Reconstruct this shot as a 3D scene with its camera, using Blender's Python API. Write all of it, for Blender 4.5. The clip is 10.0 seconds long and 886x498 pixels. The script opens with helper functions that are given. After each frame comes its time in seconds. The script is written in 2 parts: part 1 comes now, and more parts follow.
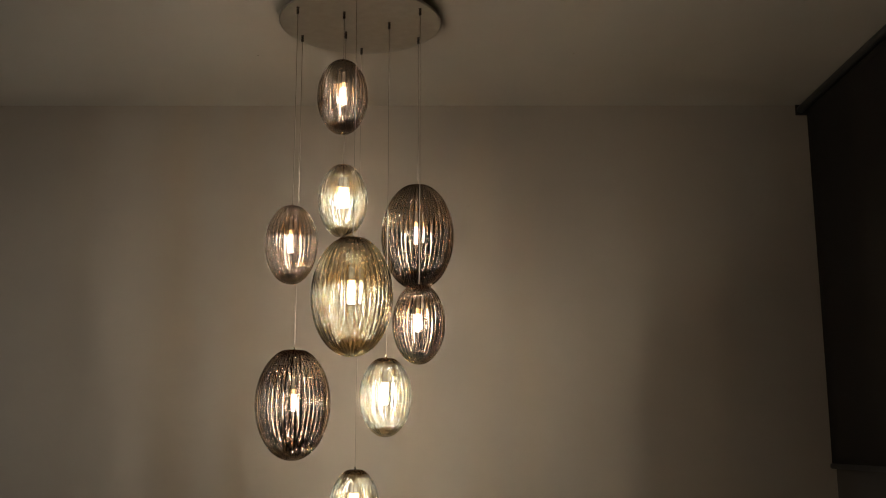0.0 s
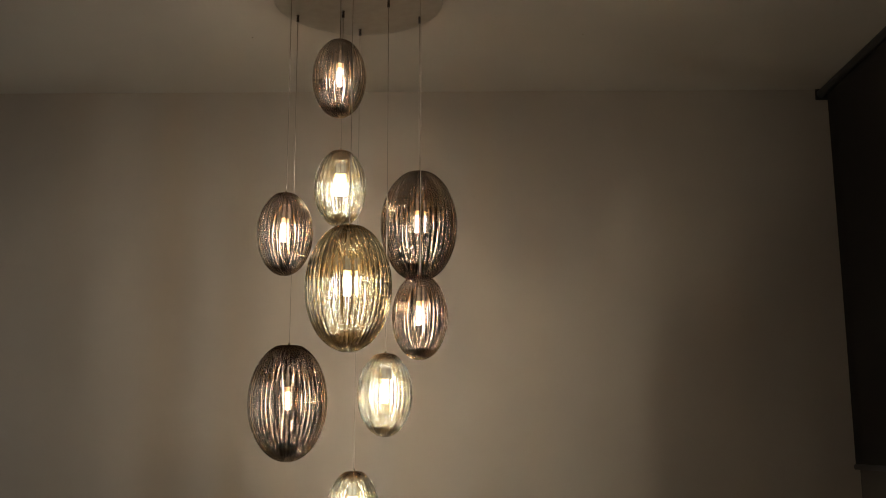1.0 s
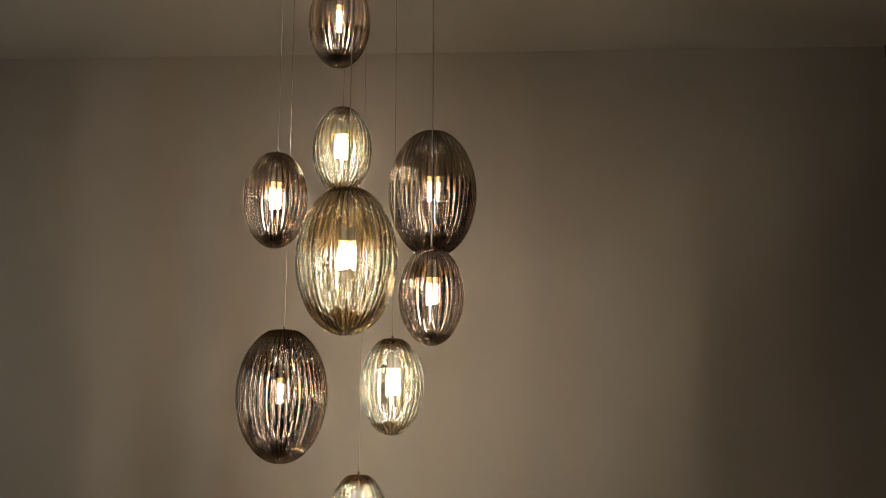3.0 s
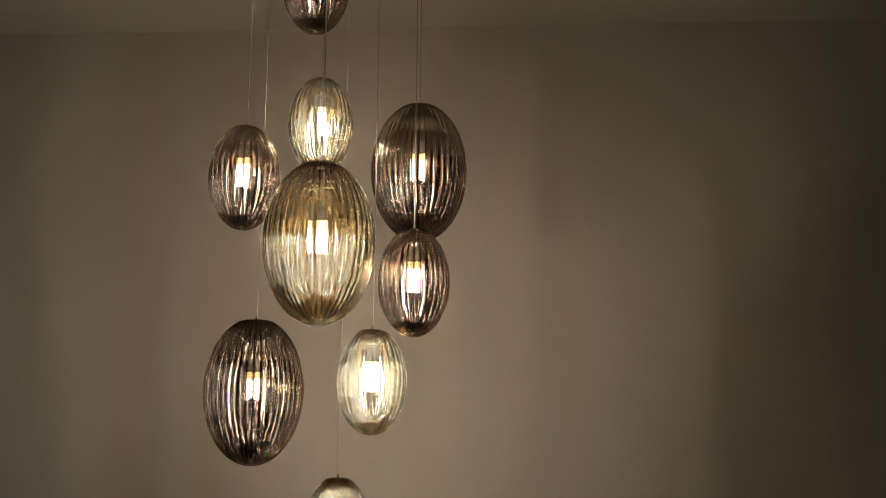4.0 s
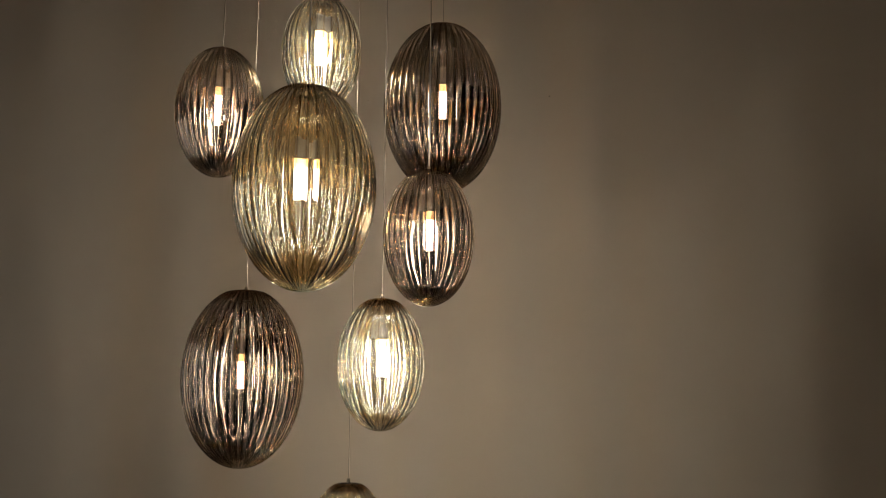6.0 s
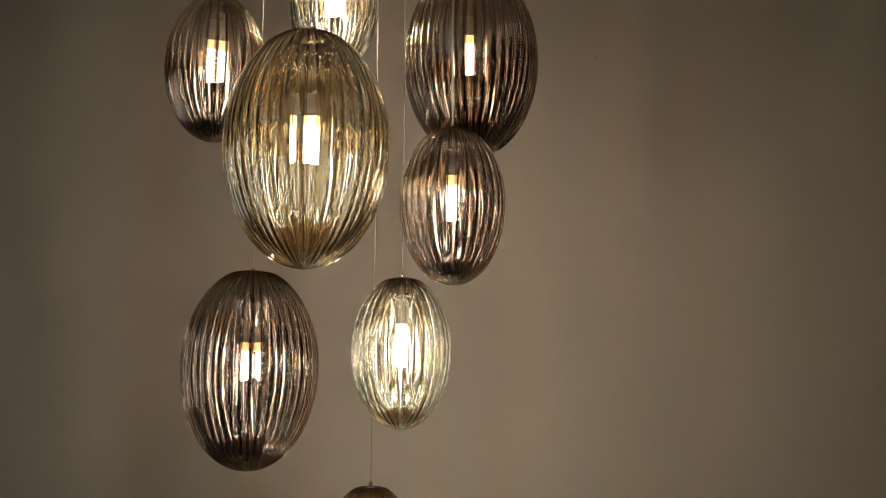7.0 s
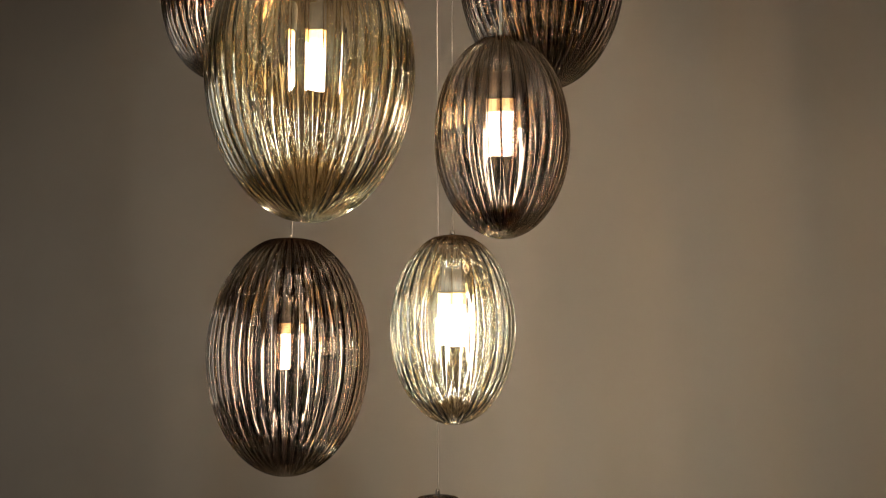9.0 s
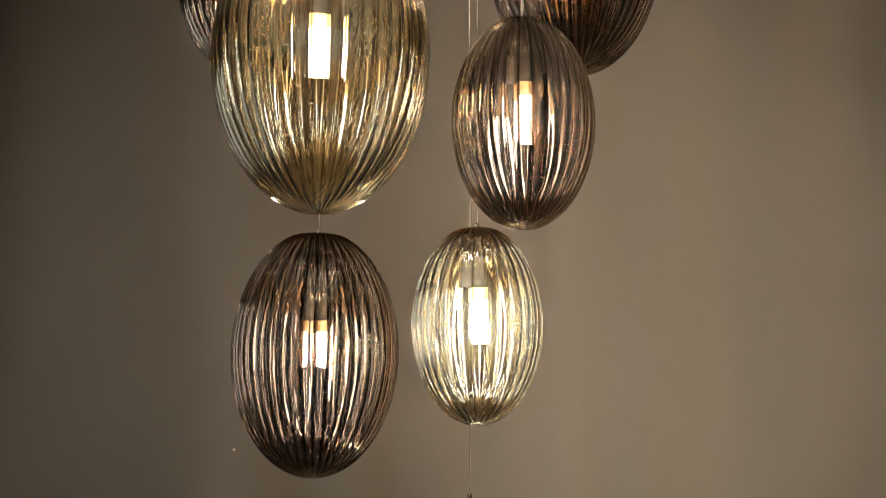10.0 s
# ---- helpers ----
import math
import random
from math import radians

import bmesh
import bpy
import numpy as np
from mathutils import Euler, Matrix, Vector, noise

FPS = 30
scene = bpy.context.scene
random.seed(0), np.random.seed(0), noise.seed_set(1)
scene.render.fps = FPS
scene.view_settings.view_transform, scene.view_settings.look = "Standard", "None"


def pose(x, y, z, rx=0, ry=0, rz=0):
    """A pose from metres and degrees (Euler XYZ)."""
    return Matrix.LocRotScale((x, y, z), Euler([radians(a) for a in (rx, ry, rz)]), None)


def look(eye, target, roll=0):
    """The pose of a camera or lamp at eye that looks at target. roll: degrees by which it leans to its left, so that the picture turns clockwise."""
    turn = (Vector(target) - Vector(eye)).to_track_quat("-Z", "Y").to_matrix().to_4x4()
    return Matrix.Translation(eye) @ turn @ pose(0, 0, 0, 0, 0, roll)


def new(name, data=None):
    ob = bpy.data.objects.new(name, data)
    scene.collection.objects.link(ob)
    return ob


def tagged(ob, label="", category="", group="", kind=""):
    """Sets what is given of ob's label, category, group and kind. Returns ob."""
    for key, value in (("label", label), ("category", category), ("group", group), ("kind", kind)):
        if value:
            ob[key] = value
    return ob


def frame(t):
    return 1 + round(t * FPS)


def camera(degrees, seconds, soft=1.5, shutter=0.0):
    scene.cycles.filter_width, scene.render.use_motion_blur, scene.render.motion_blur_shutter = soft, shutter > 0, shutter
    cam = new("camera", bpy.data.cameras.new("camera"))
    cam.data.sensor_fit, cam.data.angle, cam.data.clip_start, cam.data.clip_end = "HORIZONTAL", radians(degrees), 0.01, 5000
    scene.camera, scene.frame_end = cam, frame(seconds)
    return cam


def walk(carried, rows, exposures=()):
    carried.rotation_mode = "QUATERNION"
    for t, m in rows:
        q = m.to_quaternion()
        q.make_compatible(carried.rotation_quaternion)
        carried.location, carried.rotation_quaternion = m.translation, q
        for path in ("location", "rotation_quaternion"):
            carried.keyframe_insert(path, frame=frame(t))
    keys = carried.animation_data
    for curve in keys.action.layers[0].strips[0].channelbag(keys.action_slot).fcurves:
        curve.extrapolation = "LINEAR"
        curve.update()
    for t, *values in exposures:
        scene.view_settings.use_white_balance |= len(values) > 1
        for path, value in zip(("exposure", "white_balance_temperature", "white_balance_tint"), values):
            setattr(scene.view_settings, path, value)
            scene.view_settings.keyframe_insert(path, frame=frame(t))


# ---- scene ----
cam = camera(47.08, 10.0, soft=0.9)
# seconds, x, y, z, rx, ry, rz
ROWS = [
    (0.0, -0.0000, -0.0000, 1.5000, 100.673, 0.017, 0.000),
    (0.5, 0.0144, 0.0875, 1.5041, 100.627, 0.069, 0.147),
    (1.0, 0.0234, 0.1943, 1.5021, 100.641, 0.075, 0.558),
    (1.5, 0.0389, 0.3077, 1.5005, 100.636, 0.068, 1.247),
    (2.0, 0.0570, 0.4355, 1.5013, 100.626, 0.035, 2.021),
    (2.5, 0.0592, 0.5456, 1.4946, 100.716, 0.001, 2.318),
    (4.0, 0.1449, 0.9247, 1.5042, 100.580, -0.328, 3.469),
    (4.5, 0.1676, 1.0505, 1.5064, 100.465, -0.178, 3.972),
    (5.0, 0.1944, 1.1980, 1.5095, 100.359, -0.236, 5.150),
    (5.5, 0.2190, 1.3391, 1.5064, 100.384, -0.349, 6.689),
    (7.0, 0.2347, 1.7577, 1.5204, 99.792, -0.140, 11.272),
    (7.5, 0.2515, 1.8822, 1.5287, 99.432, -0.093, 13.299),
    (8.0, 0.2644, 2.0014, 1.5277, 99.369, 0.125, 15.477),
    (8.5, 0.2824, 2.0936, 1.5181, 99.627, 0.281, 17.867),
    (9.0, 0.3102, 2.1728, 1.5076, 99.960, 0.231, 20.919),
    (9.5, 0.3389, 2.2272, 1.5040, 100.098, 0.019, 23.579),
    (10.0, 0.3518, 2.2585, 1.5078, 100.006, -0.120, 25.066),
]
walk(cam, [(t, pose(x, y, z, rx, ry, rz)) for t, x, y, z, rx, ry, rz in ROWS],
     [(0.0, -0.16), (2.5, -0.22), (5.0, -0.4), (7.0, -0.48), (7.5, -0.5), (8.0, -0.44), (8.5, -0.38), (9.0, -0.36), (10.0, -0.36)])

# ---- light and exposure ----
BULB, CORE = 60.0, 4900.0            # radiance of the lamp tubes and of the lit column inside each
LIGHT = (0.98, 0.99, 1.03)
world = bpy.data.worlds.new("night")
scene.world = world
world.use_nodes = True
world.node_tree.nodes["Background"].inputs["Color"].default_value = (0.02, 0.025, 0.04, 1)
world.node_tree.nodes["Background"].inputs["Strength"].default_value = 0.05

# unseen fill lamp in an added west window, brightening the north wall's left
fill_lamp = bpy.data.lights.new("west_fill", "AREA")
fill_lamp.shape, fill_lamp.size, fill_lamp.size_y, fill_lamp.energy, fill_lamp.color = "RECTANGLE", 1.4, 1.7, 4.8, (0.96, 0.98, 0.97)
new("west_fill", fill_lamp).matrix_world = look((-2.66, 3.25, 1.7), (0.0, 3.25, 1.7))


# ---- materials ----
def material(name):
    m = bpy.data.materials.new(name)
    m.use_nodes = True
    nt = m.node_tree
    return m, nt, nt.nodes["Principled BSDF"]


def node(nt, kind, **values):
    n = nt.nodes.new(kind)
    for key, value in values.items():
        n.inputs[key].default_value = value
    return n


def ramp(nt, source, low, high, at=(0.3, 0.7)):
    r = nt.nodes.new("ShaderNodeValToRGB")
    r.color_ramp.elements[0].position, r.color_ramp.elements[1].position = at
    r.color_ramp.elements[0].color, r.color_ramp.elements[1].color = (*low, 1), (*high, 1)
    nt.links.new(source, r.inputs["Fac"])
    return r


def painted(name, low, high, rough=0.75, grain=180.0, relief=0.12, blotch=1.3):
    """Matt emulsion paint: roller stipple and faint blotches."""
    m, nt, b = material(name)
    where = nt.nodes.new("ShaderNodeTexCoord")
    big = node(nt, "ShaderNodeTexNoise", Scale=blotch, Detail=6.0, Roughness=0.6)
    fine = node(nt, "ShaderNodeTexNoise", Scale=grain, Detail=3.0)
    wave = node(nt, "ShaderNodeTexNoise", Scale=7.0, Detail=2.0)
    for n in (big, fine, wave):
        nt.links.new(where.outputs["Object"], n.inputs["Vector"])
    nt.links.new(ramp(nt, big.outputs["Fac"], low, high).outputs["Color"], b.inputs["Base Color"])
    b.inputs["Roughness"].default_value = rough
    add = nt.nodes.new("ShaderNodeMath")
    add.operation = "MULTIPLY_ADD"
    add.inputs[1].default_value = 6.0
    nt.links.new(wave.outputs["Fac"], add.inputs[0])
    nt.links.new(fine.outputs["Fac"], add.inputs[2])
    bump = node(nt, "ShaderNodeBump", Strength=relief, Distance=0.002)
    nt.links.new(add.outputs["Value"], bump.inputs["Height"])
    nt.links.new(bump.outputs["Normal"], b.inputs["Normal"])
    return m


def plain(name, colour, rough=0.5, metal=0.0, scale=60.0, vary=0.12, relief=0.05):
    m, nt, b = material(name)
    where = nt.nodes.new("ShaderNodeTexCoord")
    n = node(nt, "ShaderNodeTexNoise", Scale=scale, Detail=4.0)
    nt.links.new(where.outputs["Object"], n.inputs["Vector"])
    low, high = [c * (1 - vary) for c in colour], [min(1, c * (1 + vary)) for c in colour]
    nt.links.new(ramp(nt, n.outputs["Fac"], low, high).outputs["Color"], b.inputs["Base Color"])
    b.inputs["Roughness"].default_value, b.inputs["Metallic"].default_value = rough, metal
    if relief:
        bump = node(nt, "ShaderNodeBump", Strength=relief, Distance=0.001)
        nt.links.new(n.outputs["Fac"], bump.inputs["Height"])
        nt.links.new(bump.outputs["Normal"], b.inputs["Normal"])
    return m


def clear_glass(name, colour, gathered, tall):
    """Fluted glass: a clear dielectric with slight waviness of the blown surface, deeper in colour where it gathers at the crown."""
    m, nt, b = material(name)
    nt.nodes.remove(b)
    g = node(nt, "ShaderNodeBsdfGlass", Color=(*colour, 1), Roughness=0.0, IOR=1.55)
    where = nt.nodes.new("ShaderNodeTexCoord")
    n = node(nt, "ShaderNodeTexNoise", Scale=28.0, Detail=1.0)
    xyz = nt.nodes.new("ShaderNodeSeparateXYZ")
    nt.links.new(where.outputs["Object"], xyz.inputs["Vector"])
    height = node(nt, "ShaderNodeMapRange")
    for key, value in (("From Min", -1.948 * tall), ("From Max", 0.052 * tall), ("To Min", -1.0), ("To Max", 1.0)):
        height.inputs[key].default_value = value
    nt.links.new(xyz.outputs["Z"], height.inputs["Value"])
    nt.links.new(ramp(nt, height.outputs["Result"], colour, gathered, (0.80, 0.95)).outputs["Color"], g.inputs["Color"])
    stretch = nt.nodes.new("ShaderNodeMapping")
    stretch.inputs["Scale"].default_value = (1, 1, 0.25)
    nt.links.new(where.outputs["Object"], stretch.inputs["Vector"])
    nt.links.new(stretch.outputs["Vector"], n.inputs["Vector"])
    bump = node(nt, "ShaderNodeBump", Strength=0.035, Distance=0.002)
    nt.links.new(n.outputs["Fac"], bump.inputs["Height"])
    nt.links.new(bump.outputs["Normal"], g.inputs["Normal"])
    nt.links.new(g.outputs["BSDF"], nt.nodes["Material Output"].inputs["Surface"])
    return m


def lustre(name, crest, groove, ribs, haze, gloss, tall, poles, span):
    """The tinted lustre on the inside of a shade: it lets coloured light through, tinted darker in the grooves
    and in streaks in place of refraction, thicker where the glass gathers at crown and foot, mirrors a little, and has
    a faint bloom of its own."""
    m, nt, b = material(name)
    nt.nodes.remove(b)
    where = nt.nodes.new("ShaderNodeTexCoord")
    xyz = nt.nodes.new("ShaderNodeSeparateXYZ")
    nt.links.new(where.outputs["Object"], xyz.inputs["Vector"])

    def maths(op, a, c=None):
        n = nt.nodes.new("ShaderNodeMath")
        n.operation = op
        for i, v in enumerate((a, c)):
            if v is None:
                continue
            if isinstance(v, (int, float)):
                n.inputs[i].default_value = v
            else:
                nt.links.new(v, n.inputs[i])
        return n.outputs["Value"]

    turn = maths("ARCTAN2", xyz.outputs["Y"], xyz.outputs["X"])
    wave = maths("COSINE", maths("MULTIPLY", turn, float(ribs)))
    narrow = maths("POWER", maths("MULTIPLY", maths("ADD", wave, 1.0), 0.5), 0.55)
    def round_noise(across, along, detail):
        """Noise that runs round the egg: across sets how many patches go round it, along how fast they change downwards."""
        at = nt.nodes.new("ShaderNodeCombineXYZ")
        nt.links.new(maths("MULTIPLY", maths("COSINE", turn), across), at.inputs["X"])
        nt.links.new(maths("MULTIPLY", maths("SINE", turn), across), at.inputs["Y"])
        nt.links.new(maths("MULTIPLY", xyz.outputs["Z"], along), at.inputs["Z"])
        n = node(nt, "ShaderNodeTexNoise", Scale=1.0, Detail=detail, Roughness=0.6)
        nt.links.new(at.outputs["Vector"], n.inputs["Vector"])
        return n.outputs["Fac"]

    blot = maths("MULTIPLY", maths("SUBTRACT", round_noise(1.9, 1.5, 3.0), 0.40), 1.0)
    # uneven tint stands in for refracted light and throws the wall's streaks
    streak = maths("MULTIPLY", maths("SUBTRACT", round_noise(10.0, 1.4, 2.0), 0.5), 2.4)
    level = maths("ADD", maths("ADD", maths("MULTIPLY", narrow, 0.65), 0.12), maths("ADD", blot, streak))
    height = maths("ABSOLUTE", maths("DIVIDE", maths("ADD", xyz.outputs["Z"], tall * 0.948), tall))
    gather = maths("MULTIPLY", maths("POWER", height, 9.0), poles)
    level = maths("SUBTRACT", level, gather)
    tint = ramp(nt, level, groove, crest, span)
    film = nt.nodes.new("ShaderNodeBsdfTransparent")
    nt.links.new(tint.outputs["Color"], film.inputs["Color"])
    bloom = node(nt, "ShaderNodeBsdfTranslucent", Color=(*[c ** 0.5 for c in crest], 1))
    soft = node(nt, "ShaderNodeMixShader", Fac=haze)
    nt.links.new(film.outputs["BSDF"], soft.inputs[1])
    nt.links.new(bloom.outputs["BSDF"], soft.inputs[2])
    mirror = node(nt, "ShaderNodeBsdfGlossy", Color=(*[0.88 + 0.12 * c for c in crest], 1), Roughness=0.0)
    edge = node(nt, "ShaderNodeLayerWeight", Blend=0.25)
    sheen = maths("MULTIPLY", maths("SUBTRACT", 1.0, maths("MINIMUM", maths("MULTIPLY", gather, 0.8), 0.8)), gloss)
    fac = maths("ADD", maths("MULTIPLY", edge.outputs["Fresnel"], 0.28), sheen)
    mix = nt.nodes.new("ShaderNodeMixShader")
    nt.links.new(fac, mix.inputs[0])
    nt.links.new(soft.outputs["Shader"], mix.inputs[1])
    nt.links.new(mirror.outputs["BSDF"], mix.inputs[2])
    nt.links.new(mix.outputs["Shader"], nt.nodes["Material Output"].inputs["Surface"])
    return m


def glowing(name, colour, strength):
    m, nt, b = material(name)
    b.inputs["Base Color"].default_value = (0.85, 0.83, 0.78, 1)
    b.inputs["Roughness"].default_value = 0.4
    b.inputs["Emission Color"].default_value = (*colour, 1)
    b.inputs["Emission Strength"].default_value = strength
    return m


RIBS_SMALL, RIBS_LARGE = 30, 40
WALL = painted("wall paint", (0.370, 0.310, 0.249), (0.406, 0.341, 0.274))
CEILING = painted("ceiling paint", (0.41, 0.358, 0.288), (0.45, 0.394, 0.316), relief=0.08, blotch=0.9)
# darkened copy of the wall paint, cutting bounce from side and rear walls
SHADED = painted("wall paint darkened against bounce", (0.045, 0.037, 0.030), (0.058, 0.048, 0.039))
FLOOR = painted("floor boards", (0.06, 0.045, 0.03), (0.10, 0.075, 0.05), rough=0.45, grain=60.0)
BLIND = plain("blind fabric", (0.022, 0.016, 0.010), 0.9, 0.0, 900.0, 0.25, 0.3)
RAIL = plain("blind rail", (0.02, 0.018, 0.016), 0.45)
FRAME = plain("window frame", (0.3, 0.29, 0.27), 0.45)
STEEL = plain("brushed steel", (0.40, 0.365, 0.31), 0.42, 1.0, 25.0, 0.06, 0.02)
CHROME = plain("dark satin chrome", (0.46, 0.42, 0.37), 0.25, 1.0, 90.0, 0.1, 0.0)
PLATED = plain("dark plated metal", (0.10, 0.085, 0.07), 0.2, 1.0, 120.0, 0.15, 0.0)
CORD = plain("cord sleeve", (0.22, 0.18, 0.14), 0.35, 0.0, 400.0, 0.15, 0.1)
SOCKET = plain("lamp holder", (0.40, 0.38, 0.35), 0.30, 0.8)
COLLAR = glowing("bulb collar", (1.0, 0.70, 0.30), 6.0)
TUBE = glowing("bulb tube", (0.86, 0.98, 1.15), BULB)
_t = TUBE.node_tree
_see = node(_t, "ShaderNodeBsdfTransparent", Color=(1, 1, 1, 1))
_mix = node(_t, "ShaderNodeMixShader", Fac=0.5)
_t.links.new(_t.nodes["Principled BSDF"].outputs["BSDF"], _mix.inputs[1])
_t.links.new(_see.outputs["BSDF"], _mix.inputs[2])
_t.links.new(_mix.outputs["Shader"], _t.nodes["Material Output"].inputs["Surface"])
LIT = glowing("light column", LIGHT, CORE)
MARK = plain("filler speck", (0.12, 0.1, 0.08), 0.8)
PANE, _nt, _b = material("window glass")
_b.inputs["Transmission Weight"].default_value, _b.inputs["Roughness"].default_value = 1.0, 0.0
CLEAR = {
    ("smoke", 0): clear_glass("smoke glass small", (0.90, 0.845, 0.785), (0.40, 0.24, 0.14), 0.1382),
    ("smoke", 1): clear_glass("smoke glass large", (0.90, 0.845, 0.785), (0.40, 0.24, 0.14), 0.1999),
    ("amber", 0): clear_glass("amber glass small", (0.991, 0.966, 0.908), (0.62, 0.45, 0.27), 0.1382),
    ("amber", 1): clear_glass("amber glass large", (0.990, 0.958, 0.885), (0.62, 0.45, 0.27), 0.1999),
}
FILM = {
    ("smoke", 0): lustre("smoke lustre small", (0.70, 0.56, 0.42), (0.036, 0.014, 0.006), RIBS_SMALL, 0.0003, 0.33, 0.1382, 1.3, (0.30, 1.0)),
    ("smoke", 1): lustre("smoke lustre large", (0.66, 0.525, 0.39), (0.030, 0.012, 0.005), RIBS_LARGE, 0.0003, 0.33, 0.1999, 1.3, (0.30, 1.0)),
    ("amber", 0): lustre("amber lustre small", (0.985, 0.925, 0.765), (0.54, 0.385, 0.18), RIBS_SMALL, 0.0015, 0.22, 0.1382, 0.2, (0.0, 0.60)),
    ("amber", 1): lustre("amber lustre large", (0.975, 0.89, 0.715), (0.62, 0.45, 0.235), RIBS_LARGE, 0.0012, 0.18, 0.1999, 0.1, (0.0, 0.60)),
}


# ---- building helpers ----
def mesh_of(name, bm, mat, smooth=False):
    me = bpy.data.meshes.new(name)
    bm.normal_update()
    bm.to_mesh(me)
    bm.free()
    me.materials.append(mat)
    if smooth:
        me.polygons.foreach_set("use_smooth", [True] * len(me.polygons))
    return me


def part(name, data, parent, label="", at=(0, 0, 0)):
    ob = new(name, data)
    ob.parent = parent
    ob.location = at
    return tagged(ob, label)


def box(bm, lo, hi, bevel=0.0):
    lo, hi = Vector(lo), Vector(hi)
    made = bmesh.ops.create_cube(bm, size=1.0, matrix=Matrix.LocRotScale((lo + hi) / 2, None, hi - lo))
    if bevel:
        edges = {e for v in made["verts"] for e in v.link_edges}
        bmesh.ops.bevel(bm, geom=list(edges), offset=bevel, segments=2, affect="EDGES")
    return bm


def lathe(bm, profile, turns=32):
    """Turns (radius, z) pairs round the z axis; a radius of 0 closes to a pole."""
    rings = []
    for r, z in profile:
        if r < 1e-6:
            rings.append([bm.verts.new((0, 0, z))])
        else:
            rings.append([bm.verts.new((r * math.cos(2 * math.pi * i / turns), r * math.sin(2 * math.pi * i / turns), z)) for i in range(turns)])
    for a, b in zip(rings, rings[1:]):
        for i in range(turns):
            j = (i + 1) % turns
            if len(a) == 1 and len(b) > 1:
                bm.faces.new((a[0], b[j], b[i]))
            elif len(b) == 1 and len(a) > 1:
                bm.faces.new((a[i], a[j], b[0]))
            elif len(a) > 1:
                bm.faces.new((a[i], a[j], b[j], b[i]))
    return bm


def slab(name, lo, hi, mat, label, category, bevel=0.0):
    ob = new(name, mesh_of(name, box(bmesh.new(), lo, hi, bevel), mat))
    return tagged(ob, label, category, kind="structure")


# ---- the room ----
NORTH, EAST, WEST, SOUTH, TOP = 4.585, 1.735, -2.5, -5.0, 3.0515
slab("floor", (WEST - 0.2, SOUTH - 0.2, -0.1), (EAST + 0.2, NORTH + 0.2, 0.0), FLOOR, "dark brown floor lying in shadow", "floor")
slab("ceiling", (WEST - 0.2, SOUTH - 0.2, TOP), (EAST + 0.2, NORTH + 0.2, TOP + 0.15), CEILING, "matt cream painted flat ceiling", "ceiling")
slab("wall_north", (WEST - 0.2, NORTH, 0.0), (EAST + 0.2, NORTH + 0.2, TOP), WALL, "plain matt beige wall behind the pendants", "wall")
# opening for the added west window, out of view
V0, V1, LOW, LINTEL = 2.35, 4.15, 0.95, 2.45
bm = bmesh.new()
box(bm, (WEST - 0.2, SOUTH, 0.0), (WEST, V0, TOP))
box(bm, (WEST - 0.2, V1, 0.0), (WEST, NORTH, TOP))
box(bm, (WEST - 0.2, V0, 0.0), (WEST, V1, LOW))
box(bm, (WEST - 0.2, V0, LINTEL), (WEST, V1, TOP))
tagged(new("wall_west", mesh_of("wall_west", bm, SHADED)), "unseen side wall darkened against bounce, with an added window", "wall", kind="structure")
slab("wall_south", (WEST - 0.2, SOUTH - 0.2, 0.0), (EAST + 0.2, SOUTH, TOP), SHADED, "plain unseen wall behind the room, darkened against bounce", "wall")
W0, W1, SILL, HEAD = 2.0, 4.42, 1.46, 2.94
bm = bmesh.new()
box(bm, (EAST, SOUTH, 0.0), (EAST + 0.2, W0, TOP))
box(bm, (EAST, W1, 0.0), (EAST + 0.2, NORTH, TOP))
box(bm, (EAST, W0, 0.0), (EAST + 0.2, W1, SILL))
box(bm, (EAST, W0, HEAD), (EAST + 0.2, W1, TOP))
tagged(new("wall_east", mesh_of("wall_east", bm, SHADED)), "dark brown side wall, dark to cut bounce, window behind blind", "wall", kind="structure")


def window_unit(name, label, x, y0, y1, z0, z1):
    """A framed pane standing in an opening of a side wall; x is the middle of the frame's depth."""
    window = tagged(new(name), label, "window", kind="structure")
    bm = bmesh.new()
    for lo, hi in (((y0, z0), (y0 + 0.06, z1)), ((y1 - 0.06, z0), (y1, z1)), ((y0 + 0.06, z0), (y1 - 0.06, z0 + 0.06)), ((y0 + 0.06, z1 - 0.06), (y1 - 0.06, z1))):
        box(bm, (x - 0.03, lo[0], lo[1]), (x + 0.03, hi[0], hi[1]), 0.004)
    part("window_frame", mesh_of("window_frame", bm, FRAME), window)
    pane = part("pane", mesh_of("pane", box(bmesh.new(), (x - 0.006, y0 + 0.06, z0 + 0.06), (x + 0.006, y1 - 0.06, z1 - 0.06)), PANE), window)
    pane.visible_shadow = False


window_unit("window_1", "night window hidden behind a lowered dark blind", EAST + 0.11, W0, W1, SILL, HEAD)
# out of view: added round the fill lamp
window_unit("window_2", "unseen window added to light the north wall's left", WEST - 0.11, V0, V1, LOW, LINTEL)


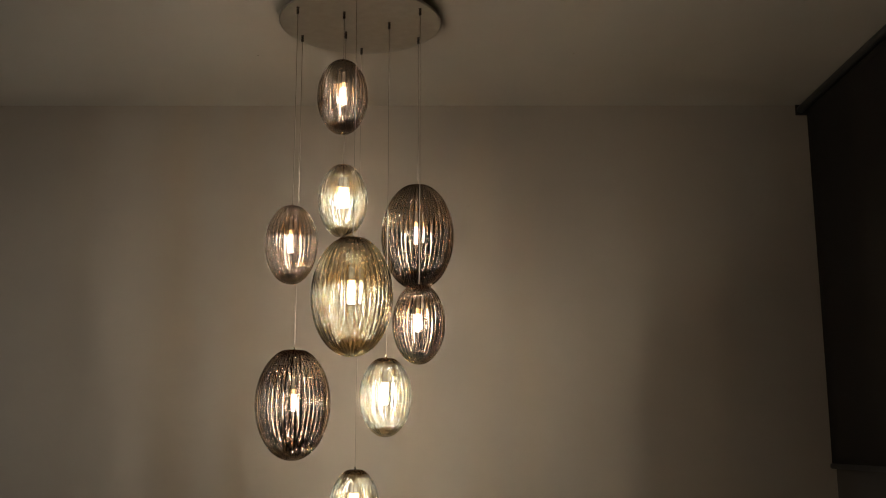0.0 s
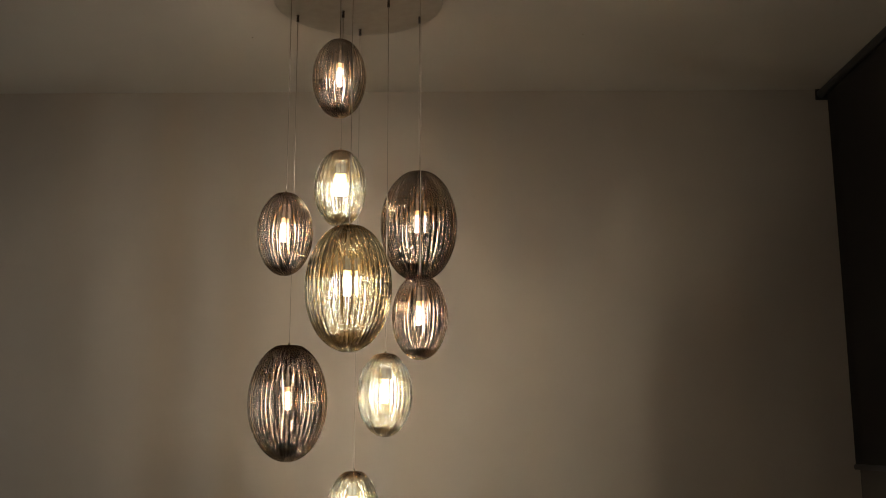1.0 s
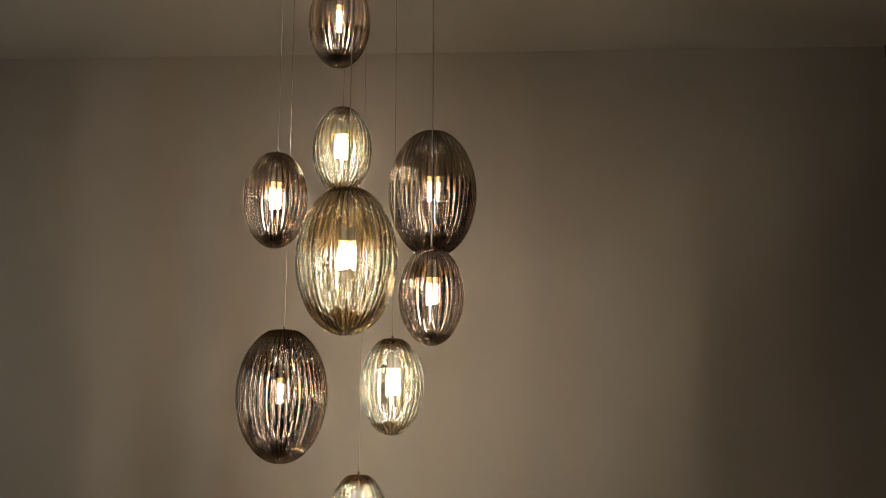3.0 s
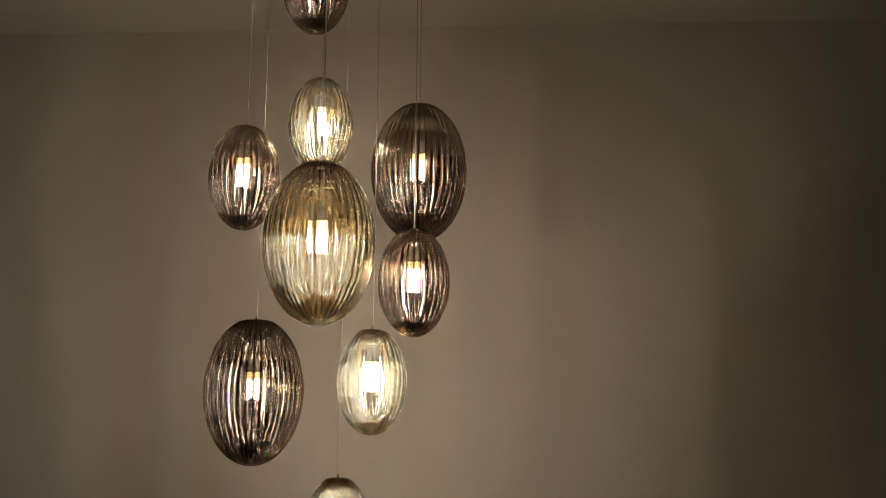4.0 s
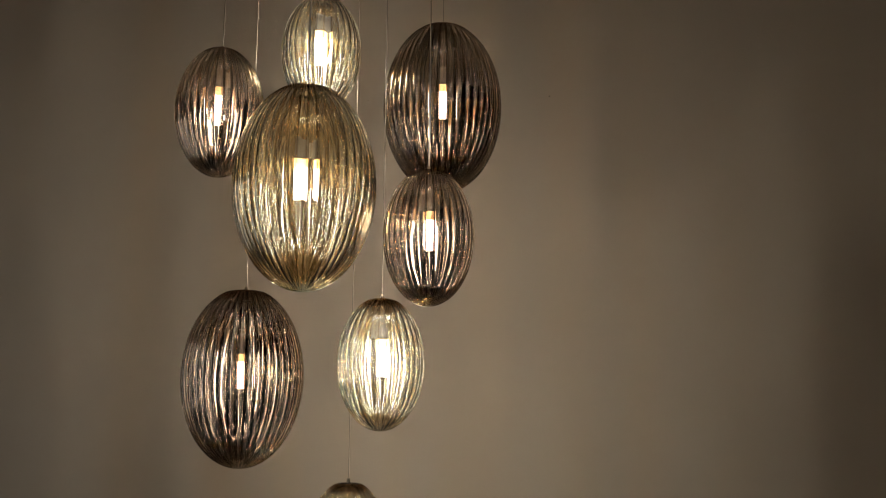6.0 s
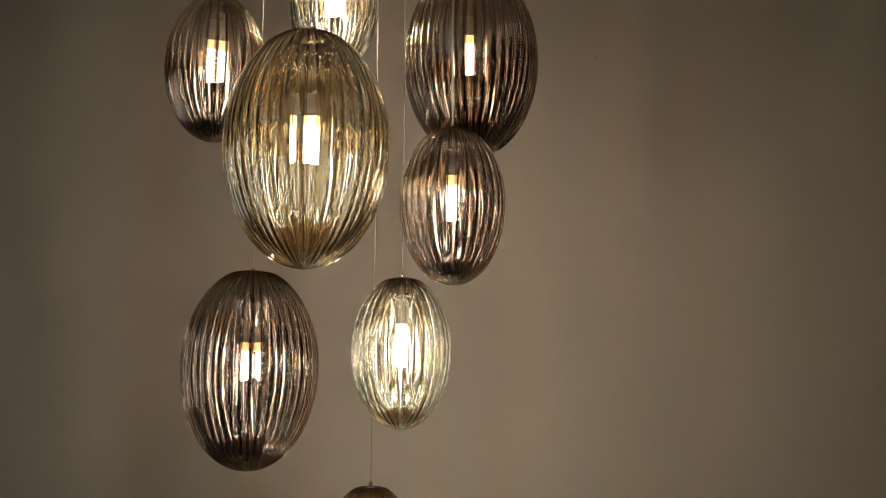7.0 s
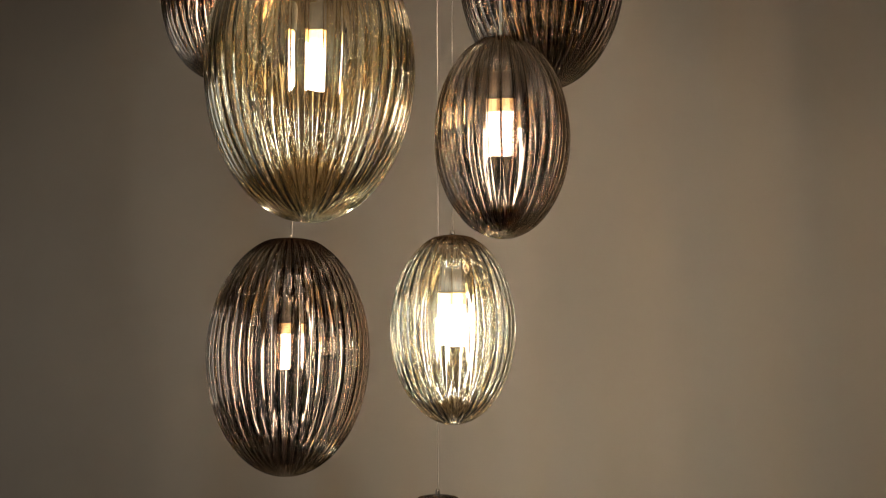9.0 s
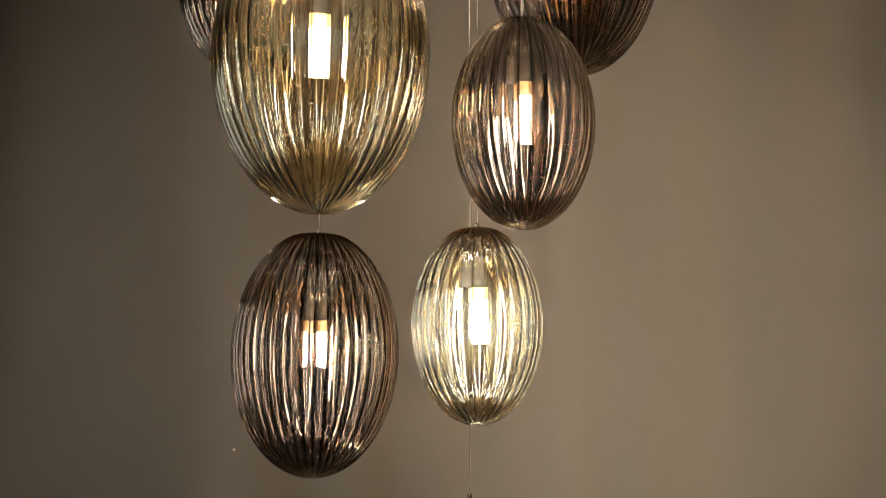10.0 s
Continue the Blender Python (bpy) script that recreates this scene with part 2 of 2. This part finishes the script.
# ---- roller blind ----
def roller_blind(y0, y1, z0, z1):
    blind = tagged(new("roller_blind"), "dark brown fabric roller blind lowered over the window", "blind")
    bm = lathe(bmesh.new(), [(0, 0), (0.016, 0), (0.018, 0.003), (0.018, y1 + 0.05 - y0), (0.016, y1 + 0.053 - y0), (0, y1 + 0.053 - y0)], 20)
    bmesh.ops.transform(bm, matrix=Matrix.Translation((EAST - 0.062, y0 - 0.02, z1 - 0.018)) @ Matrix.Rotation(-math.pi / 2, 4, "X"), verts=bm.verts)
    part("roller", mesh_of("roller", bm, RAIL, True), blind, "black roller tube")
    bm = bmesh.new()
    rows, cols = 40, 24
    grid = []
    for i in range(rows + 1):
        z = z1 - 0.02 - (z1 - 0.02 - z0) * i / rows
        grid.append([bm.verts.new((EAST - 0.042 + 0.003 * math.sin(5.0 * j / cols + 2.0 * i / rows), y0 + (y1 - y0) * j / cols - (0.004 * math.sin(3 * i / rows) if j == cols else 0), z)) for j in range(cols + 1)])
    for i in range(rows):
        for j in range(cols):
            bm.faces.new((grid[i][j], grid[i][j + 1], grid[i + 1][j + 1], grid[i + 1][j]))
    bmesh.ops.solidify(bm, geom=bm.faces[:], thickness=0.0012)
    part("fabric", mesh_of("fabric", bm, BLIND, True), blind)
    part("bottom_bar", mesh_of("bottom_bar", box(bmesh.new(), (EAST - 0.05, y0, z0 - 0.022), (EAST - 0.034, y1, z0), 0.004), RAIL), blind, "thin dark weighted bar")
    for y in (y0 - 0.03, y1 + 0.034):
        part("bracket", mesh_of("bracket", box(bmesh.new(), (EAST - 0.085, y - 0.004, z1 - 0.045), (EAST, y + 0.004, z1 + 0.006), 0.002), RAIL), blind, "black end bracket")
    return blind


roller_blind(1.7, 4.525, 1.402, 3.040)


# ---- ceiling canopy ----
CX, CY, PLATE = -0.3065, 3.5627, 3.0215
canopy = tagged(new("ceiling_canopy"), "round brushed steel canopy plate fixed to the ceiling", "canopy")
canopy.location = (CX, CY, PLATE)
bm = lathe(bmesh.new(), [(0, 0), (0.15, 0), (0.2950, 0), (0.2980, 0.0010), (0.2990, 0.0030), (0.2990, 0.0085), (0.2970, 0.0100), (0, 0.0100)], 96)
bmesh.ops.recalc_face_normals(bm, faces=bm.faces)
part("plate", mesh_of("plate", bm, STEEL), canopy)
bm = lathe(bmesh.new(), [(0.225, 0.0100), (0.232, 0.0100), (0.232, TOP - PLATE), (0.225, TOP - PLATE)], 64)
part("mounting_ring", mesh_of("mounting_ring", bm, PLATED, True), canopy, "dark mounting ring behind the plate")


# ---- pendants ----
CUT = 0.948     # where the crown of the egg is cut open


def egg_radius(a, c, z):
    return a * math.sqrt(max(0.0, 1 - (z / c) ** 2))


def fluted_rings(bm, a, c, ribs, depth, inset, per=10, rings=60):
    """One fluted skin of the egg from its open crown down to the pole; z = 0 at the crown's rim."""
    made = []
    n = ribs * per
    low = math.acos(CUT)
    for k in range(rings + 1):
        phi = low + (math.pi - low) * k / rings
        z = (c - inset) * math.cos(phi)
        r0 = (a - inset) * math.sin(phi)
        if k == 0:
            z = c * CUT
            r0 = egg_radius(a, c, z) - inset
        if k == rings:
            made.append([bm.verts.new((0, 0, z - c * CUT))])
            continue
        amp = depth * min(1.0, (r0 / (0.45 * a)))
        ring = []
        for i in range(n):
            th = 2 * math.pi * i / n
            lobe = abs(math.cos(th * ribs / 2)) ** 0.8 * 2 - 1.75
            r = r0 + amp * lobe * 0.5
            ring.append(bm.verts.new((r * math.cos(th), r * math.sin(th), z - c * CUT)))
        made.append(ring)
    return made


def skin(bm, rings, flip=False):
    for a, b in zip(rings, rings[1:]):
        n = len(a)
        for i in range(n):
            j = (i + 1) % n
            f = (a[i], a[j], b[0]) if len(b) == 1 else (a[i], a[j], b[j], b[i])
            bm.faces.new(f if flip else tuple(reversed(f)))


def shade_mesh(a, c, ribs, mat, inner_depth):
    bm = bmesh.new()
    outer = fluted_rings(bm, a, c, ribs, OUTER * a, 0.0)
    inner = fluted_rings(bm, a, c, ribs, inner_depth * a, THICK)
    skin(bm, outer)
    skin(bm, inner, True)
    n = len(outer[0])
    for i in range(n):
        j = (i + 1) % n
        bm.faces.new((outer[0][i], outer[0][j], inner[0][j], inner[0][i]))
    return mesh_of("shade", bm, mat, True)


def film_mesh(a, c, ribs, mat):
    bm = bmesh.new()
    skin(bm, fluted_rings(bm, a, c, ribs, FLUTE * a, THICK + 0.0008 + (0.875 * INNER + 0.003) * a, per=10, rings=60))
    return mesh_of("lustre", bm, mat, True)


OUTER, INNER, FLUTE, THICK = 0.056, 0.053, 0.022, 0.0036
A_SMALL, C_SMALL, A_LARGE, C_LARGE = 0.0900, 0.1382, 0.1341, 0.1999
SIZES = ((A_SMALL, C_SMALL, RIBS_SMALL), (A_LARGE, C_LARGE, RIBS_LARGE))
SHADE = {}
for tone in ("smoke", "amber"):
    for big, (a, c, ribs) in enumerate(SIZES):
        SHADE[tone, big] = shade_mesh(a, c, ribs, CLEAR[tone, big], INNER), film_mesh(a, c, ribs, FILM[tone, big])

GRIP = mesh_of("cable_grip", lathe(bmesh.new(), [(0, -0.026), (0.0035, -0.026), (0.005, -0.024), (0.0052, -0.002), (0.0062, 0.0), (0.0062, 0.003), (0, 0.003)], 16), CHROME, True)
HOLDER = mesh_of("lamp_holder", lathe(bmesh.new(), [(0, 0), (0.006, 0), (0.008, -0.004), (0.017, -0.008), (0.019, -0.012), (0.019, -0.040), (0.0172, -0.0455), (0, -0.0455)], 28), SOCKET, True)
BAND = mesh_of("bulb_collar", lathe(bmesh.new(), [(0, 0.006), (0.0152, 0.006), (0.0164, 0.004), (0.0164, -0.013), (0, -0.013)], 28), COLLAR, True)
GLOW = mesh_of("bulb", lathe(bmesh.new(), [(0, -0.013), (0.0148, -0.013), (0.0158, -0.018), (0.0158, -0.060), (0.0148, -0.066), (0.011, -0.0700), (0, -0.0710)], 28), TUBE, True)
COLUMN = mesh_of("light_column", lathe(bmesh.new(), [(0, -0.015), (0.0008, -0.015), (0.0012, -0.018), (0.0012, -0.058), (0.0008, -0.061), (0, -0.061)], 16), LIT, True)
STOP = mesh_of("cord_stop", lathe(bmesh.new(), [(0, 0.012), (0.0025, 0.012), (0.0040, 0.008), (0.0045, -0.004), (0.003, -0.010), (0, -0.010)], 14), CHROME, True)


def crown_mesh(r):
    """A dark metal spider in the open crown of the glass: a ring, three spokes and a hub."""
    bm = lathe(bmesh.new(), [(r * 0.86, 0.0), (r * 0.88, 0.0032), (r * 0.96, 0.0036), (r, 0.0018), (r, -0.0006), (r * 0.95, -0.0030), (r * 0.88, -0.0030), (r * 0.86, 0.0)], 48)
    lathe(bm, [(0, 0.0036), (0.007, 0.0034), (0.0085, 0.002), (0.0085, -0.002), (0.006, -0.004), (0, -0.004)], 20)
    for k in range(3):
        th = 2 * math.pi * k / 3
        spoke = bmesh.new()
        box(spoke, (0.007, -0.002, -0.001), (r * 0.9, 0.002, 0.001), 0.0005)
        bmesh.ops.rotate(spoke, cent=(0, 0, 0), matrix=Matrix.Rotation(th, 3, "Z"), verts=spoke.verts)
        me = bpy.data.meshes.new("spoke")
        spoke.to_mesh(me)
        spoke.free()
        bm.from_mesh(me)
        bpy.data.meshes.remove(me)
    return mesh_of("crown_spider", bm, PLATED)


CROWN = [crown_mesh(egg_radius(a, c, c * CUT) - 0.0045) for a, c, ribs in SIZES]


def pendant_light(tone, big, x, y, z, label, spin):
    """x, y, z: the centre of the egg."""
    a, c, ribs = SIZES[big]
    rim = z + c * CUT
    ob = tagged(new("pendant_light"), label, "pendant light", "pendants of the cluster light")
    ob.location = (x, y, rim)
    glass, film = SHADE[tone, big]
    shade = part("shade", glass, ob)
    shade.rotation_euler.z = spin
    shade.visible_shadow = False
    part("lustre", film, shade, "tinted lustre inside the glass")
    drop = 0.094 if big else 0.037
    part("cord_stop", STOP, ob)
    part("crown_spider", CROWN[big], ob, "dark plated spider in the open crown", (0, 0, -0.0022))
    length = PLATE - rim
    lower = drop
    bm = bmesh.new()
    steps = 24
    bow = 0.0015
    line = []
    for i in range(steps + 1):
        s = i / steps
        line.append((bow * math.sin(math.pi * s), bow * 0.6 * math.sin(2 * math.pi * s), -lower + s * (length + lower)))
    rings = [[bm.verts.new((px + 0.0013 * math.cos(k * math.pi / 4), py + 0.0013 * math.sin(k * math.pi / 4), pz)) for k in range(8)] for px, py, pz in line]
    for r0, r1 in zip(rings, rings[1:]):
        for k in range(8):
            bm.faces.new((r0[k], r0[(k + 1) % 8], r1[(k + 1) % 8], r1[k]))
    cord = part("cord", mesh_of("cord", bm, CORD, True), ob, "thin clear-grey suspension cord")
    part("cable_grip", GRIP, cord, "small dark chrome cable grip", (0, 0, length))
    holder = part("lamp_holder", HOLDER, ob, "dark metal lamp holder", (0, 0, -drop))
    bulb = part("bulb", GLOW, ob, "lit white tubular bulb", (0, 0, -drop - 0.050))
    bulb.visible_shadow = False
    part("bulb_collar", BAND, bulb, "yellowish bulb collar")
    part("light_column", COLUMN, bulb, "bright light column inside the tube")
    return ob


SMALL_SMOKE = "small fluted smoke-grey glass egg pendant, lit, on thin cord"
SMALL_AMBER = "small fluted pale amber glass egg pendant, lit, on cord"
LARGE_SMOKE = "large fluted smoke-brown glass egg pendant, lit, on a thin cord"
LARGE_AMBER = "large fluted amber glass egg pendant, lit, on a thin cord"
pendant_light("smoke", 0, -0.3563, 3.4519, 2.7002, "small fluted smoke-grey glass egg pendant, lit, hung highest", 0.05)
pendant_light("amber", 0, -0.3673, 3.6334, 2.3651, SMALL_AMBER, 0.11)
pendant_light("smoke", 0, -0.5177, 3.4090, 2.1582, SMALL_SMOKE, 0.02)
pendant_light("amber", 1, -0.2968, 3.2860, 1.9638, LARGE_AMBER, 0.07)
pendant_light("smoke", 1, -0.0945, 3.6900, 2.2425, LARGE_SMOKE, 0.15)
pendant_light("smoke", 0, -0.0814, 3.4210, 1.8885, SMALL_SMOKE, 0.09)
pendant_light("smoke", 1, -0.5360, 3.6680, 1.6290, LARGE_SMOKE, 0.0)
pendant_light("amber", 0, -0.1985, 3.5451, 1.6493, SMALL_AMBER, 0.13)
pendant_light("amber", 0, -0.3216, 3.8000, 1.2640, "small fluted pale amber glass egg pendant, lit, hung lowest", 0.04)


# ---- specks in the paint ----
def speck(x, y, z, r, down):
    bm = lathe(bmesh.new(), [(0, 0.0012), (r * 0.6, 0.001), (r, 0.0), (r * 0.9, -0.001), (0, -0.001)], 9)
    for v in bm.verts:
        v.co.x *= 1 + 0.3 * noise.noise(v.co * 300)
    turn = Matrix.Rotation(math.pi, 4, "X") if down else Matrix.Rotation(math.pi / 2, 4, "X")
    bmesh.ops.transform(bm, matrix=turn, verts=bm.verts)
    ob = new("paint_chip", mesh_of("paint_chip", bm, MARK))
    ob.location = (x, y, z)
    tagged(ob, "tiny dark chip in the paint", "paint chip", "chips in the paint")


speck(-0.757, 3.947, TOP, 0.0035, True)
speck(0.533, 3.929, TOP, 0.0035, True)
speck(-0.469, NORTH, 2.573, 0.002, False)
speck(0.118, NORTH, 2.563, 0.002, False)
